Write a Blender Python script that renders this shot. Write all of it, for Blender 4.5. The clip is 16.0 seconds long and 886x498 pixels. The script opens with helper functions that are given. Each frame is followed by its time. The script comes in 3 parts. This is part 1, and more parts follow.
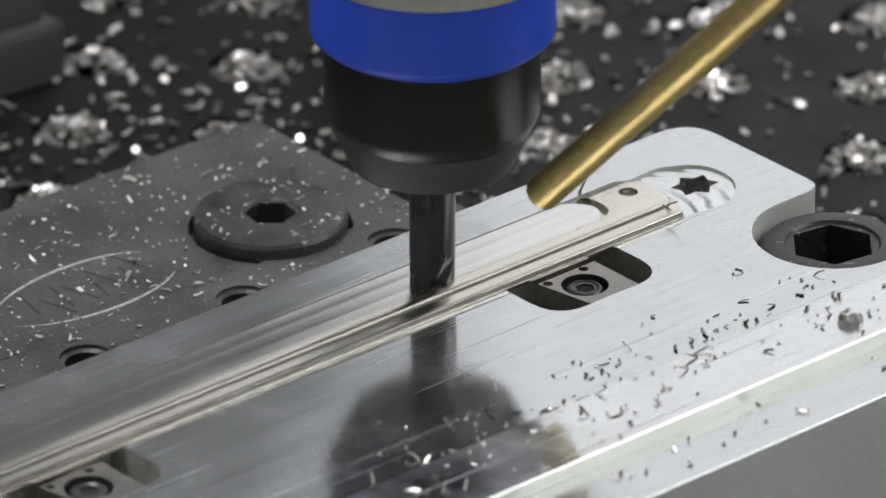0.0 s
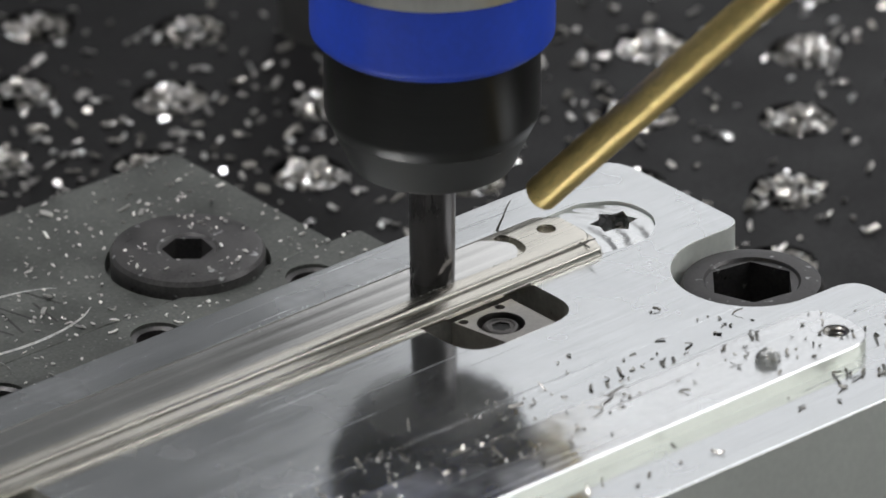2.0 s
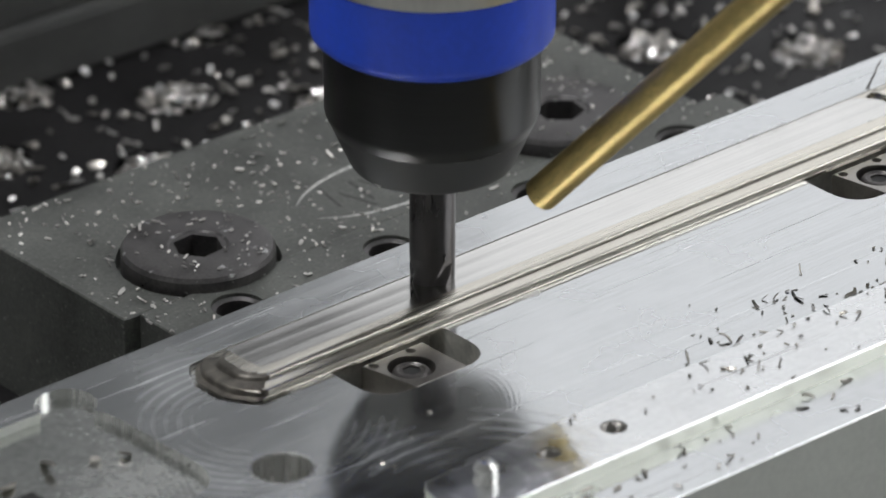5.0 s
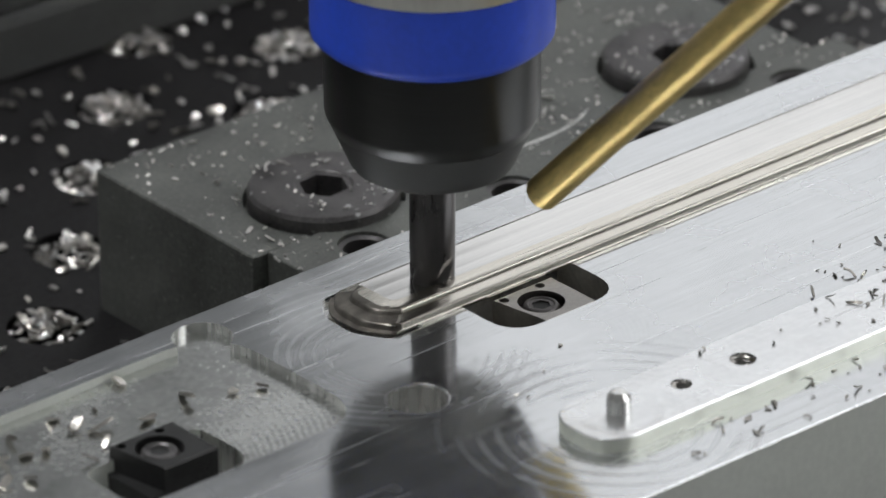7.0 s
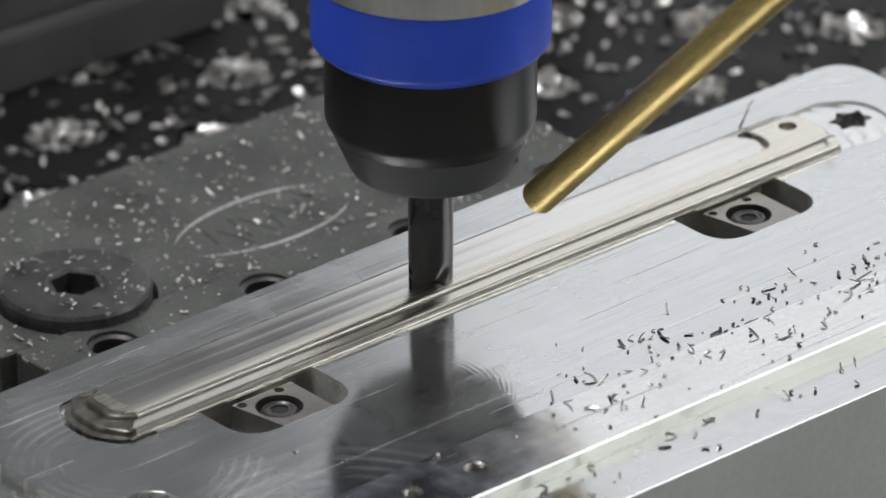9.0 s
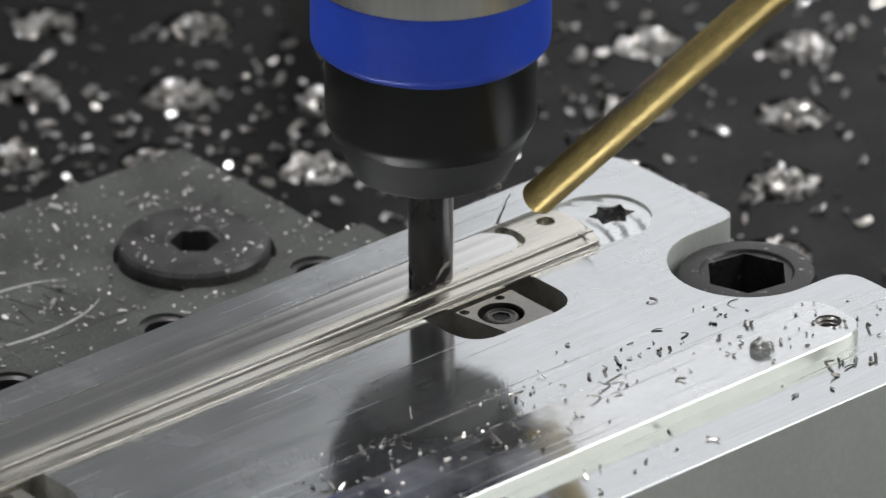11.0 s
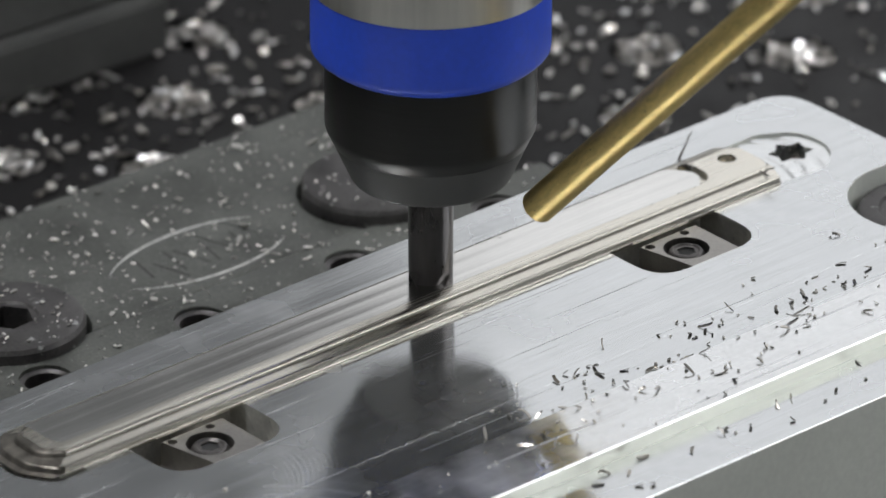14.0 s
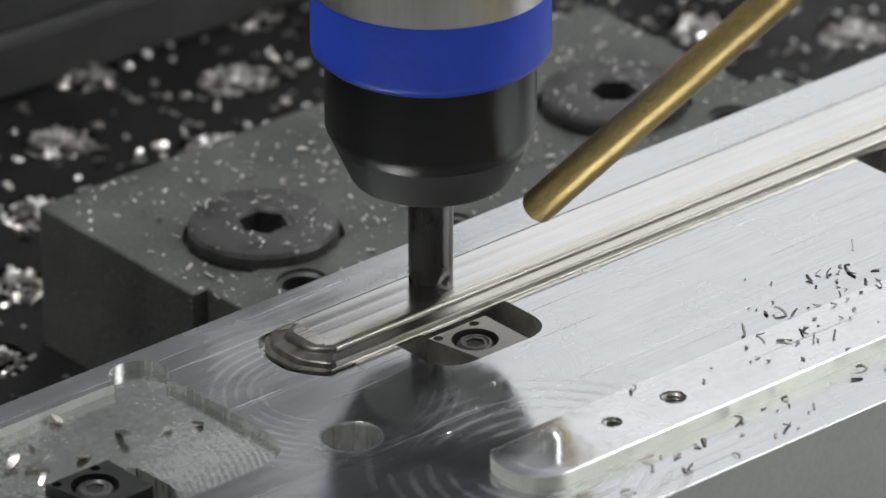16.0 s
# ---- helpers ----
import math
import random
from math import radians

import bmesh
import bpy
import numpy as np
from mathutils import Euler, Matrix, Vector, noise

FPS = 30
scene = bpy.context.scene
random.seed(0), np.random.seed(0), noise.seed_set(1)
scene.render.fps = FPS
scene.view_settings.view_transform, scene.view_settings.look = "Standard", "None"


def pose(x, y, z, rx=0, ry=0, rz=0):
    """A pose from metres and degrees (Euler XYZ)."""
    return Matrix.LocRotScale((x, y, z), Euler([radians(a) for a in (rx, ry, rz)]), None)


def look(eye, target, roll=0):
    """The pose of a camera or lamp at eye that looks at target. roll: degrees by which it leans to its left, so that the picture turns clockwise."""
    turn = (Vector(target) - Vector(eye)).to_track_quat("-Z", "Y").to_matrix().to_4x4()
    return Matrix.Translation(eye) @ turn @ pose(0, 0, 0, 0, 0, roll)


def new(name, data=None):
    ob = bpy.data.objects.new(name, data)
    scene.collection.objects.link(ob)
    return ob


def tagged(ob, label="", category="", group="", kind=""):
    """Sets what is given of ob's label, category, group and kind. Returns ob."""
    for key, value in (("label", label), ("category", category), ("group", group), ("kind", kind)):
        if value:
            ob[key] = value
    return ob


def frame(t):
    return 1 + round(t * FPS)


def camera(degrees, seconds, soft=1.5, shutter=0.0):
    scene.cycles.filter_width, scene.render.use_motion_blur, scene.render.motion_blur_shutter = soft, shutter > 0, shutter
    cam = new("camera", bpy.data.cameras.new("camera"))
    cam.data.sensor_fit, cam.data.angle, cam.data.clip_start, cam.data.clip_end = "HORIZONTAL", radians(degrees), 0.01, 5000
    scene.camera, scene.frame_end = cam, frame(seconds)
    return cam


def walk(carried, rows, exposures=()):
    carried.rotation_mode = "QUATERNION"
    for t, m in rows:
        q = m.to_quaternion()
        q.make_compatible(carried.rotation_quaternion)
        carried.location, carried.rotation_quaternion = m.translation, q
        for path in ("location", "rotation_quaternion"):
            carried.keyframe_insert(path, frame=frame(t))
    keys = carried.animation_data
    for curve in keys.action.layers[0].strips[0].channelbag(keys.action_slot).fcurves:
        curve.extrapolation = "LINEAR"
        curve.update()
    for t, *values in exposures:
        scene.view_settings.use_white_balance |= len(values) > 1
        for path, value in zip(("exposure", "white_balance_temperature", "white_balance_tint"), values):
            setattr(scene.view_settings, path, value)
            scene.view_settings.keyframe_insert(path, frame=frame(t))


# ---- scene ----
cam = camera(6.652, 16.0, soft=1.5)
cam.data.dof.use_dof = True
cam.data.dof.focus_distance = 1.345
cam.data.dof.aperture_fstop = 24.5

# The camera stands on its tripod and is eased back by 27 mm while the second pass begins.
EYE_A = Vector((-0.7850, -0.9120, 0.6128))
EYE_B = Vector((-0.7999, -0.9308, 0.6251))
VIEW = Vector((0.561824, 0.690179, -0.456077))
walk(cam, [(t, look(e, e + VIEW, -0.62)) for t, e in
           ((0.0, EYE_A), (4.0, EYE_A), (7.58, EYE_A), (7.76, EYE_B), (10.0, EYE_B), (16.0, EYE_B))],
     exposures=((0.0, 0.0), (16.0, 0.0)))

# ---- world and light ----
MM = 0.001
world = bpy.data.worlds.new("world")
scene.world = world
world.use_nodes = True
world.node_tree.nodes["Background"].inputs[0].default_value = (0.55, 0.6, 0.65, 1)
world.node_tree.nodes["Background"].inputs[1].default_value = 0.05


# ---- materials ----
def material(name, base, rough=0.5, metal=0.0, grain=0.0, grain_scale=900.0, stretch=(1, 1, 1), bump=0.0,
             blotch=0.0, blotch_scale=60.0, rough_var=0.0, random_tone=0.0, specks=0.0, speck_scale=700.0,
             speck_col=(0.75, 0.75, 0.75), bump_dist=0.00005, emit=0.0, arcs=None, bands=0.0, scratch=0.0, rings=(), band_bump=0.0, band_scale=170.0, band_len=0.03, haze=0.0, haze_rough=0.5, lays=0.0, lay_scale=260.0, fade=None, arc_from=0.42):
    m = bpy.data.materials.new(name)
    m.use_nodes = True
    nt = m.node_tree
    nodes, link = nt.nodes, nt.links.new
    b = nodes["Principled BSDF"]
    b.inputs["Roughness"].default_value = rough
    b.inputs["Metallic"].default_value = metal
    if emit:
        b.inputs["Emission Color"].default_value = (*base, 1)
        b.inputs["Emission Strength"].default_value = emit
        if fade:
            base = tuple(0.25 * c for c in base)
            # the glow dims towards one end, to shape its reflection in the plate
            fx = nodes.new("ShaderNodeSeparateXYZ")
            fc = nodes.new("ShaderNodeTexCoord")
            fr = nodes.new("ShaderNodeMapRange")
            fr.interpolation_type = "SMOOTHSTEP"
            for k, v in zip((1, 2, 3, 4), (fade[0], fade[1], emit, emit * fade[2])):
                fr.inputs[k].default_value = v
            link(fc.outputs["Object"], fx.inputs[0])
            link(fx.outputs[0], fr.inputs[0])
            link(fr.outputs[0], b.inputs["Emission Strength"])
    co = nodes.new("ShaderNodeTexCoord")
    mp = nodes.new("ShaderNodeMapping")
    mp.inputs["Scale"].default_value = stretch
    link(co.outputs["Object"], mp.inputs["Vector"])
    fine = nodes.new("ShaderNodeTexNoise")
    fine.inputs["Scale"].default_value = grain_scale
    fine.inputs["Detail"].default_value = 5
    link(mp.outputs["Vector"], fine.inputs["Vector"])
    big = nodes.new("ShaderNodeTexNoise")
    big.inputs["Scale"].default_value = blotch_scale
    big.inputs["Detail"].default_value = 4
    link(co.outputs["Object"], big.inputs["Vector"])

    def mixed(kind, a, c, fac):
        n = nodes.new("ShaderNodeMix")
        n.data_type = "RGBA"
        n.blend_type = kind
        n.inputs[0].default_value = fac
        for sock, val in ((n.inputs[6], a), (n.inputs[7], c)):
            if isinstance(val, tuple):
                sock.default_value = (*val, 1)
            else:
                link(val, sock)
        return n.outputs[2], n.inputs[0]

    def ramp(src, lo, hi, out_lo, out_hi):
        n = nodes.new("ShaderNodeMapRange")
        for k, v in zip((1, 2, 3, 4), (lo, hi, out_lo, out_hi)):
            n.inputs[k].default_value = v
        link(src, n.inputs[0])
        return n.outputs[0]

    col = base
    if grain:
        g = ramp(fine.outputs["Fac"], 0.3, 0.7, 1 - grain, 1 + grain)
        col = mixed("MULTIPLY", col, g, 1.0)[0]
    if blotch:
        g = ramp(big.outputs["Fac"], 0.3, 0.7, 1 - blotch, 1 + blotch)
        col = mixed("MULTIPLY", col, g, 1.0)[0]
    if random_tone:
        info = nodes.new("ShaderNodeNewGeometry")
        g = ramp(info.outputs["Random Per Island"], 0, 1, 1 - random_tone, 1 + random_tone)
        col = mixed("MULTIPLY", col, g, 1.0)[0]
    if specks:
        sp = nodes.new("ShaderNodeTexNoise")
        sp.inputs["Scale"].default_value = speck_scale
        sp.inputs["Detail"].default_value = 2
        link(co.outputs["Object"], sp.inputs["Vector"])
        k = ramp(sp.outputs["Fac"], 0.66, 0.72, 0.0, specks)
        out, fac = mixed("MIX", col, speck_col, 0.0)
        link(k, fac)
        col = out
    if isinstance(col, tuple):
        b.inputs["Base Color"].default_value = (*col, 1)
    else:
        link(col, b.inputs["Base Color"])
    relief = fine.outputs["Fac"]

    def calc(op, a, c):
        n = nodes.new("ShaderNodeMath")
        n.operation = op
        for sock, val in zip(n.inputs, (a, c)):
            if isinstance(val, (int, float)):
                sock.default_value = val
            else:
                link(val, sock)
        return n.outputs[0]

    if arcs:
        # feed marks of a round cutter: arcs that follow one another along x
        y0, radius, period, amp = arcs
        sep = nodes.new("ShaderNodeSeparateXYZ")
        link(co.outputs["Object"], sep.inputs[0])
        dy = calc("SUBTRACT", sep.outputs[1], y0)
        u = calc("ADD", sep.outputs[0], calc("DIVIDE", calc("MULTIPLY", dy, dy), 2 * radius))
        u = calc("ADD", u, calc("MULTIPLY", big.outputs["Fac"], 0.004))
        wave = calc("SINE", calc("MULTIPLY", u, 2 * math.pi / period), 0.0)
        mask = ramp(big.outputs["Fac"], arc_from, arc_from + 0.2, 0.0, amp)
        relief = calc("ADD", relief, calc("MULTIPLY", wave, mask))
    swirl, scars = None, []
    for x0, y0, r0, r1, period, amp in rings:
        # swirl marks left by a cutter that circled a point
        sep = nodes.new("ShaderNodeSeparateXYZ")
        link(co.outputs["Object"], sep.inputs[0])
        ex, ey = calc("SUBTRACT", sep.outputs[0], x0), calc("SUBTRACT", sep.outputs[1], y0)
        dist = calc("POWER", calc("ADD", calc("MULTIPLY", ex, ex), calc("MULTIPLY", ey, ey)), 0.5)
        wob = calc("ADD", dist, calc("MULTIPLY", big.outputs["Fac"], 0.003))
        wave = calc("POWER", calc("ABSOLUTE", calc("SINE", calc("MULTIPLY", wob, math.pi / period), 0.0), 0.0), 6.0)
        mask = calc("MULTIPLY", ramp(dist, r0, r0 + 0.003, 0.0, 1.0), ramp(dist, r1 * 0.7, r1, amp, 0.0))
        mask = calc("MULTIPLY", mask, ramp(big.outputs["Fac"], 0.42, 0.62, 0.0, 1.0))
        hit = calc("MULTIPLY", wave, mask)
        swirl = hit if swirl is None else calc("ADD", swirl, hit)
    if lays:
        # parallel cutter passes: each strip leans by its own hair's breadth
        ls = nodes.new("ShaderNodeSeparateXYZ")
        link(co.outputs["Object"], ls.inputs[0])
        lw = calc("MULTIPLY", calc("ADD", ls.outputs[1], calc("MULTIPLY", big.outputs["Fac"], 0.0006)), lay_scale)
        lv = nodes.new("ShaderNodeTexVoronoi")
        lv.voronoi_dimensions = "1D"
        lv.inputs["Scale"].default_value = 1.0
        link(lw, lv.inputs["W"])
        lc = nodes.new("ShaderNodeSeparateColor")
        link(lv.outputs["Color"], lc.inputs[0])
        lean = calc("MULTIPLY", calc("SUBTRACT", lc.outputs[0], 0.5), calc("SUBTRACT", lw, lv.outputs["W"]))
        relief = calc("ADD", relief, calc("MULTIPLY", lean, lays))
    wide = None
    if bands:
        mp2 = nodes.new("ShaderNodeMapping")
        mp2.inputs["Scale"].default_value = (band_len, 1, 1)
        link(co.outputs["Object"], mp2.inputs["Vector"])
        wide = nodes.new("ShaderNodeTexNoise")
        wide.inputs["Scale"].default_value = band_scale
        wide.inputs["Detail"].default_value = 6
        wide.inputs["Roughness"].default_value = 0.7
        link(mp2.outputs["Vector"], wide.inputs["Vector"])
        if band_bump:
            relief = calc("ADD", relief, calc("MULTIPLY", wide.outputs["Fac"], band_bump))
        if not isinstance(col, tuple):
            g = ramp(wide.outputs["Fac"], 0.3, 0.7, 1 - bands * 0.6, 1 + bands * 0.6)
            col = mixed("MULTIPLY", col, g, 1.0)[0]
            link(col, b.inputs["Base Color"])
    if rough_var:
        a = ramp(fine.outputs["Fac"], 0.3, 0.7, -rough_var, rough_var)
        c = ramp(big.outputs["Fac"], 0.3, 0.7, rough - rough_var, rough + rough_var)
        ad = nodes.new("ShaderNodeMath")
        ad.operation = "ADD"
        ad.use_clamp = True
        link(a, ad.inputs[0])
        link(c, ad.inputs[1])
        total = ad.outputs[0]
        if wide is not None:
            total = calc("ADD", total, ramp(wide.outputs["Fac"], 0.3, 0.7, -bands, bands))
        if scratch:
            sc = nodes.new("ShaderNodeTexNoise")
            sc.inputs["Scale"].default_value = 900
            sc.inputs["Detail"].default_value = 3
            mp3 = nodes.new("ShaderNodeMapping")
            mp3.inputs["Scale"].default_value = (0.018, 1, 1)
            mp3.inputs["Rotation"].default_value = (0, 0, radians(4))
            link(co.outputs["Object"], mp3.inputs["Vector"])
            link(mp3.outputs["Vector"], sc.inputs["Vector"])
            total = calc("ADD", total, ramp(sc.outputs["Fac"], 0.63, 0.72, 0.0, scratch))
            scars.append(ramp(sc.outputs["Fac"], 0.64, 0.72, 0.0, scratch))
        if swirl is not None:
            total = calc("ADD", total, calc("MULTIPLY", swirl, 0.2))
            scars.append(calc("MULTIPLY", swirl, 0.4))
        total = calc("MAXIMUM", total, 0.06)
        link(total, b.inputs["Roughness"])
    if bump:
        bp = nodes.new("ShaderNodeBump")
        bp.inputs["Strength"].default_value = bump
        bp.inputs["Distance"].default_value = bump_dist
        link(relief, bp.inputs["Height"])
        link(bp.outputs["Normal"], b.inputs["Normal"])
    if haze:
        # a second, broad lobe: scuffed metal that still mirrors faintly
        soft = nodes.new("ShaderNodeBsdfPrincipled")
        soft.inputs["Metallic"].default_value = metal
        soft.inputs["Roughness"].default_value = haze_rough
        if isinstance(col, tuple):
            soft.inputs["Base Color"].default_value = (*col, 1)
        else:
            link(col, soft.inputs["Base Color"])
        if bump:
            link(bp.outputs["Normal"], soft.inputs["Normal"])
        mx = nodes.new("ShaderNodeMixShader")
        amount = ramp(big.outputs["Fac"], 0.32, 0.68, haze * 0.25, haze * 1.75)
        for mark in scars:
            amount = calc("ADD", amount, mark)
        link(calc("MINIMUM", amount, 1.0), mx.inputs[0])
        link(b.outputs[0], mx.inputs[1])
        link(soft.outputs[0], mx.inputs[2])
        link(mx.outputs[0], nodes["Material Output"].inputs["Surface"])
    return m


ALU = material("machined_aluminium", (0.69, 0.705, 0.715), 0.11, 1.0, 0.05, 1900, (0.02, 1, 1), 0.35, 0.06, 38, 0.035, bump_dist=0.000014, bands=0.06, scratch=0.3, haze=0.2, haze_rough=0.40, band_bump=1.6, band_scale=330.0, band_len=0.012, lays=11.0, lay_scale=230.0, arcs=(-0.022, 0.012, 0.0011, 0.5),
               rings=((-0.163, -0.008, 0.008, 0.030, 0.0022, 0.6), (-0.151, -0.054, 0.006, 0.034, 0.0034, 0.9)))
# aluminium paled and made non-metal: light on walls, edges and burrs in the colour
ALU_SIDE = material("pale_lit_aluminium", (0.82, 0.845, 0.79), 0.48, 0.0, 0.04, 900, (1, 1, 1), 0.06, 0.05, 30, 0.04)
ALU_RIB = material("scuffed_aluminium_rib", (0.86, 0.87, 0.875), 0.13, 1.0, 0.05, 1900, (0.02, 1, 1), 0.35, 0.1, 70, 0.05, bump_dist=0.000014, bands=0.08, scratch=0.4, haze=0.5, haze_rough=0.36, band_bump=1.6, band_scale=330.0, band_len=0.012, lays=9.0, lay_scale=300.0, arcs=(-0.054, 0.014, 0.0042, 1.1),
                   rings=((-0.151, -0.054, 0.004, 0.034, 0.0034, 1.0),))
ALU_RIB_WALL = material("cut_rib_wall", (0.80, 0.82, 0.74), 0.46, 0.9, 0.05, 900, (0.03, 1, 1), 0.1, 0.06, 60, 0.04)
ALU_WALL = material("cut_aluminium_wall", (0.82, 0.825, 0.82), 0.26, 1.0, 0.08, 1200, (0.03, 1, 1), 0.25, 0.05, 60, 0.05, arcs=(0.0, 0.03, 0.0017, 1.8), bump_dist=0.00002, bands=0.03)
CUT_FLOOR = material("milled_pocket_floor", (0.70, 0.71, 0.69), 0.24, 1.0, 0.06, 900, (1, 1, 1), 0.06, 0.1, 60, 0.05, arcs=(-0.004, 0.02, 0.0014, 3.6), bump_dist=0.00003, arc_from=0.28)
BAR = material("bright_steel_bar", (0.80, 0.765, 0.69), 0.26, 1.0, 0.05, 2600, (0.008, 1, 1), 0.25, 0.04, 40, 0.03, bump_dist=0.000008, bands=0.05, band_bump=0.7, band_scale=420.0, band_len=0.004)
RELIEF = material("wavy_milled_recess", (0.80, 0.81, 0.81), 0.22, 1.0, 0.05, 900, (1, 1, 1), 0.2, 0.08, 90, 0.05, arcs=(0.004, 0.012, 0.0036, 7.0), bump_dist=0.00006, arc_from=0.3)
SLOT = material("fresh_slot_floor", (0.75, 0.742, 0.722), 0.13, 1.0, 0.05, 2600, (0.008, 1, 1), 0.25, 0.05, 50, 0.03, bump_dist=0.000008, bands=0.07, band_bump=2.0, band_scale=420.0, band_len=0.004)
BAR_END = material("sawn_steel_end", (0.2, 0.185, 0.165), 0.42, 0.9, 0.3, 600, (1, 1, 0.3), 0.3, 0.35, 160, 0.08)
CLAMP = material("ground_steel_clamp", (0.38, 0.365, 0.345), 0.36, 1.0, 0.1, 1500, (1, 1, 1), 0.1, 0.12, 200, 0.05)
BLACK_STEEL = material("black_oxide_steel", (0.105, 0.1, 0.1), 0.4, 0.6, 0.2, 1500, (1, 1, 1), 0.15, 0.3, 150, 0.08, specks=0.5, speck_scale=420)
CLAMP_BLACK = material("black_clamp", (0.03, 0.03, 0.03), 0.35, 0.3, 0.2, 1500, (1, 1, 1), 0.15, 0.25, 150, 0.05)
BLOCK = material("grey_anodised_block", (0.115, 0.119, 0.11), 0.45, 0.35, 0.28, 1400, (1, 1, 1), 0.3, 0.3, 70, 0.08, specks=0.4, speck_scale=1100, speck_col=(0.42, 0.42, 0.4), bump_dist=0.0001)
GRID = material("black_table_plate", (0.007, 0.0065, 0.007), 0.5, 0.0, 0.25, 900, (1, 1, 1), 0.2, 0.35, 60, 0.08)
# near-black of the table bed, and of plugs that paint shade in hex sockets
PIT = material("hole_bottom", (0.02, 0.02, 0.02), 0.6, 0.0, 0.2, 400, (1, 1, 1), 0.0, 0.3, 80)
GRID.node_tree.nodes["Principled BSDF"].inputs["Specular IOR Level"].default_value = 0.28
POST = material("dark_round_steel", (0.13, 0.127, 0.122), 0.4, 0.5, 0.1, 900, (1, 1, 1), 0.1, 0.2, 60, 0.05)
BORE = material("reamed_bore", (0.82, 0.82, 0.80), 0.27, 0.9, 0.06, 900, (1, 1, 0.04), 0.1, 0.05, 60, 0.04)
# clamp pockets: their shade, with some oily dirt, is put into the colour
POCKET = material("shaded_oily_pocket", (0.66, 0.65, 0.61), 0.36, 0.55, 0.12, 900, (1, 1, 1), 0.15, 0.3, 150, 0.08)
SCREW = material("grey_socket_screw", (0.13, 0.122, 0.12), 0.38, 0.8, 0.15, 1500, (1, 1, 1), 0.1, 0.2, 200, 0.05)
ANVIL = material("dark_grey_steel_block", (0.13, 0.132, 0.128), 0.5, 0.4, 0.12, 900, (1, 1, 1), 0.1, 0.2, 40, 0.05)
CHIP = material("bright_swarf", (0.78, 0.755, 0.73), 0.36, 0.95, 0.15, 3000, (1, 1, 1), 0.1, 0.0, random_tone=0.6)
CHIP_FINE = material("dull_pale_swarf", (0.6, 0.585, 0.56), 0.55, 0.5, 0.15, 3000, (1, 1, 1), 0.1, 0.0, random_tone=0.6)
CHIP_DARK = material("dark_swarf", (0.42, 0.4, 0.37), 0.36, 1.0, 0.2, 3000, (1, 1, 1), 0.1, 0.0, random_tone=0.6)
BRASS = material("brass_tube", (0.66, 0.515, 0.21), 0.47, 1.0, 0.15, 1400, (1, 1, 0.3), 0.06, 0.05, 60, 0.04, specks=0.55, speck_scale=1500, speck_col=(0.12, 0.09, 0.04))
BLUE = material("blue_ring", (0.034, 0.105, 0.8), 0.42, 0.0, 0.05, 800, (1, 1, 1), 0.03, 0.08, 60, 0.03)
HOLDER = material("black_holder", (0.022, 0.022, 0.021), 0.36, 0.25, 0.1, 700, (0.1, 0.1, 4), 0.04, 0.12, 60, 0.03)
CONE = material("dark_ground_cone", (0.07, 0.07, 0.07), 0.6, 0.3, 0.05, 900, (1, 1, 1), 0.02, 0.1, 60, 0.03)
COLLAR = material("turned_steel_collar", (0.78, 0.76, 0.72), 0.36, 1.0, 0.05, 900, (1, 1, 0.05), 0.1, 0.06, 60, 0.03)
CARBIDE = material("coated_carbide", (0.1, 0.094, 0.094), 0.3, 0.8, 0.1, 900, (1, 1, 0.2), 0.05, 0.1, 100, 0.03)
WALL = material("enclosure_paint", (0.6, 0.605, 0.6), 0.5, 0.0, 0.05, 40, (1, 1, 1), 0.05, 0.1, 3, bump_dist=0.001)
FLOOR = material("enclosure_floor", (0.62, 0.63, 0.60), 0.5, 0.0, 0.1, 40, (1, 1, 1), 0.05, 0.2, 3, bump_dist=0.001)
# glow of an added, unseen panel that the plate and bar mirror
LAMP_A = material("added_panel_glow", (0.965, 0.975, 1.0), 0.5, emit=0.9, fade=(0.335, 0.415, 0.06))
# added overhead fill that lights the tops; no such lamp is in view
LAMP_B = material("added_overhead_glow", (0.975, 0.985, 1.0), 0.5, emit=19.5)
# unseen fill panel, added to brighten front faces and chamfers
LAMP_C = material("added_front_glow", (0.985, 0.99, 1.0), 0.5, emit=2.6)
HOUSING = material("lamp_housing", (0.25, 0.25, 0.25), 0.4, 0.6, 0.05, 60)


# ---- mesh helpers (millimetres in, metres out) ----
RIDERS = []      # things that travel with the machine table
HEAD = []        # things that travel with the spindle head


def finish(name, bm, mat, sharp=32):
    bmesh.ops.recalc_face_normals(bm, faces=bm.faces[:])
    for v in bm.verts:
        v.co *= MM
    me = bpy.data.meshes.new(name)
    for f in bm.faces:
        f.smooth = True
    bm.to_mesh(me)
    bm.free()
    me.set_sharp_from_angle(angle=radians(sharp))
    for mt in (mat if isinstance(mat, (list, tuple)) else (mat,)):
        me.materials.append(mt)
    return me


def part(name, bm, mat, parent=None, label="", m=None, sharp=32):
    ob = new(name, finish(name, bm, mat, sharp))
    if parent is not None:
        ob.parent = parent
    if m is not None:
        ob.matrix_basis = m
    if label:
        ob["label"] = label
    return ob


def at(x, y, z, rx=0, ry=0, rz=0):
    return pose(x * MM, y * MM, z * MM, rx, ry, rz)


def thing(name, m, label, category, group="", kind=""):
    ob = new(name)
    ob.empty_display_size = 0.01
    ob.matrix_basis = m
    return tagged(ob, label, category, group, kind)


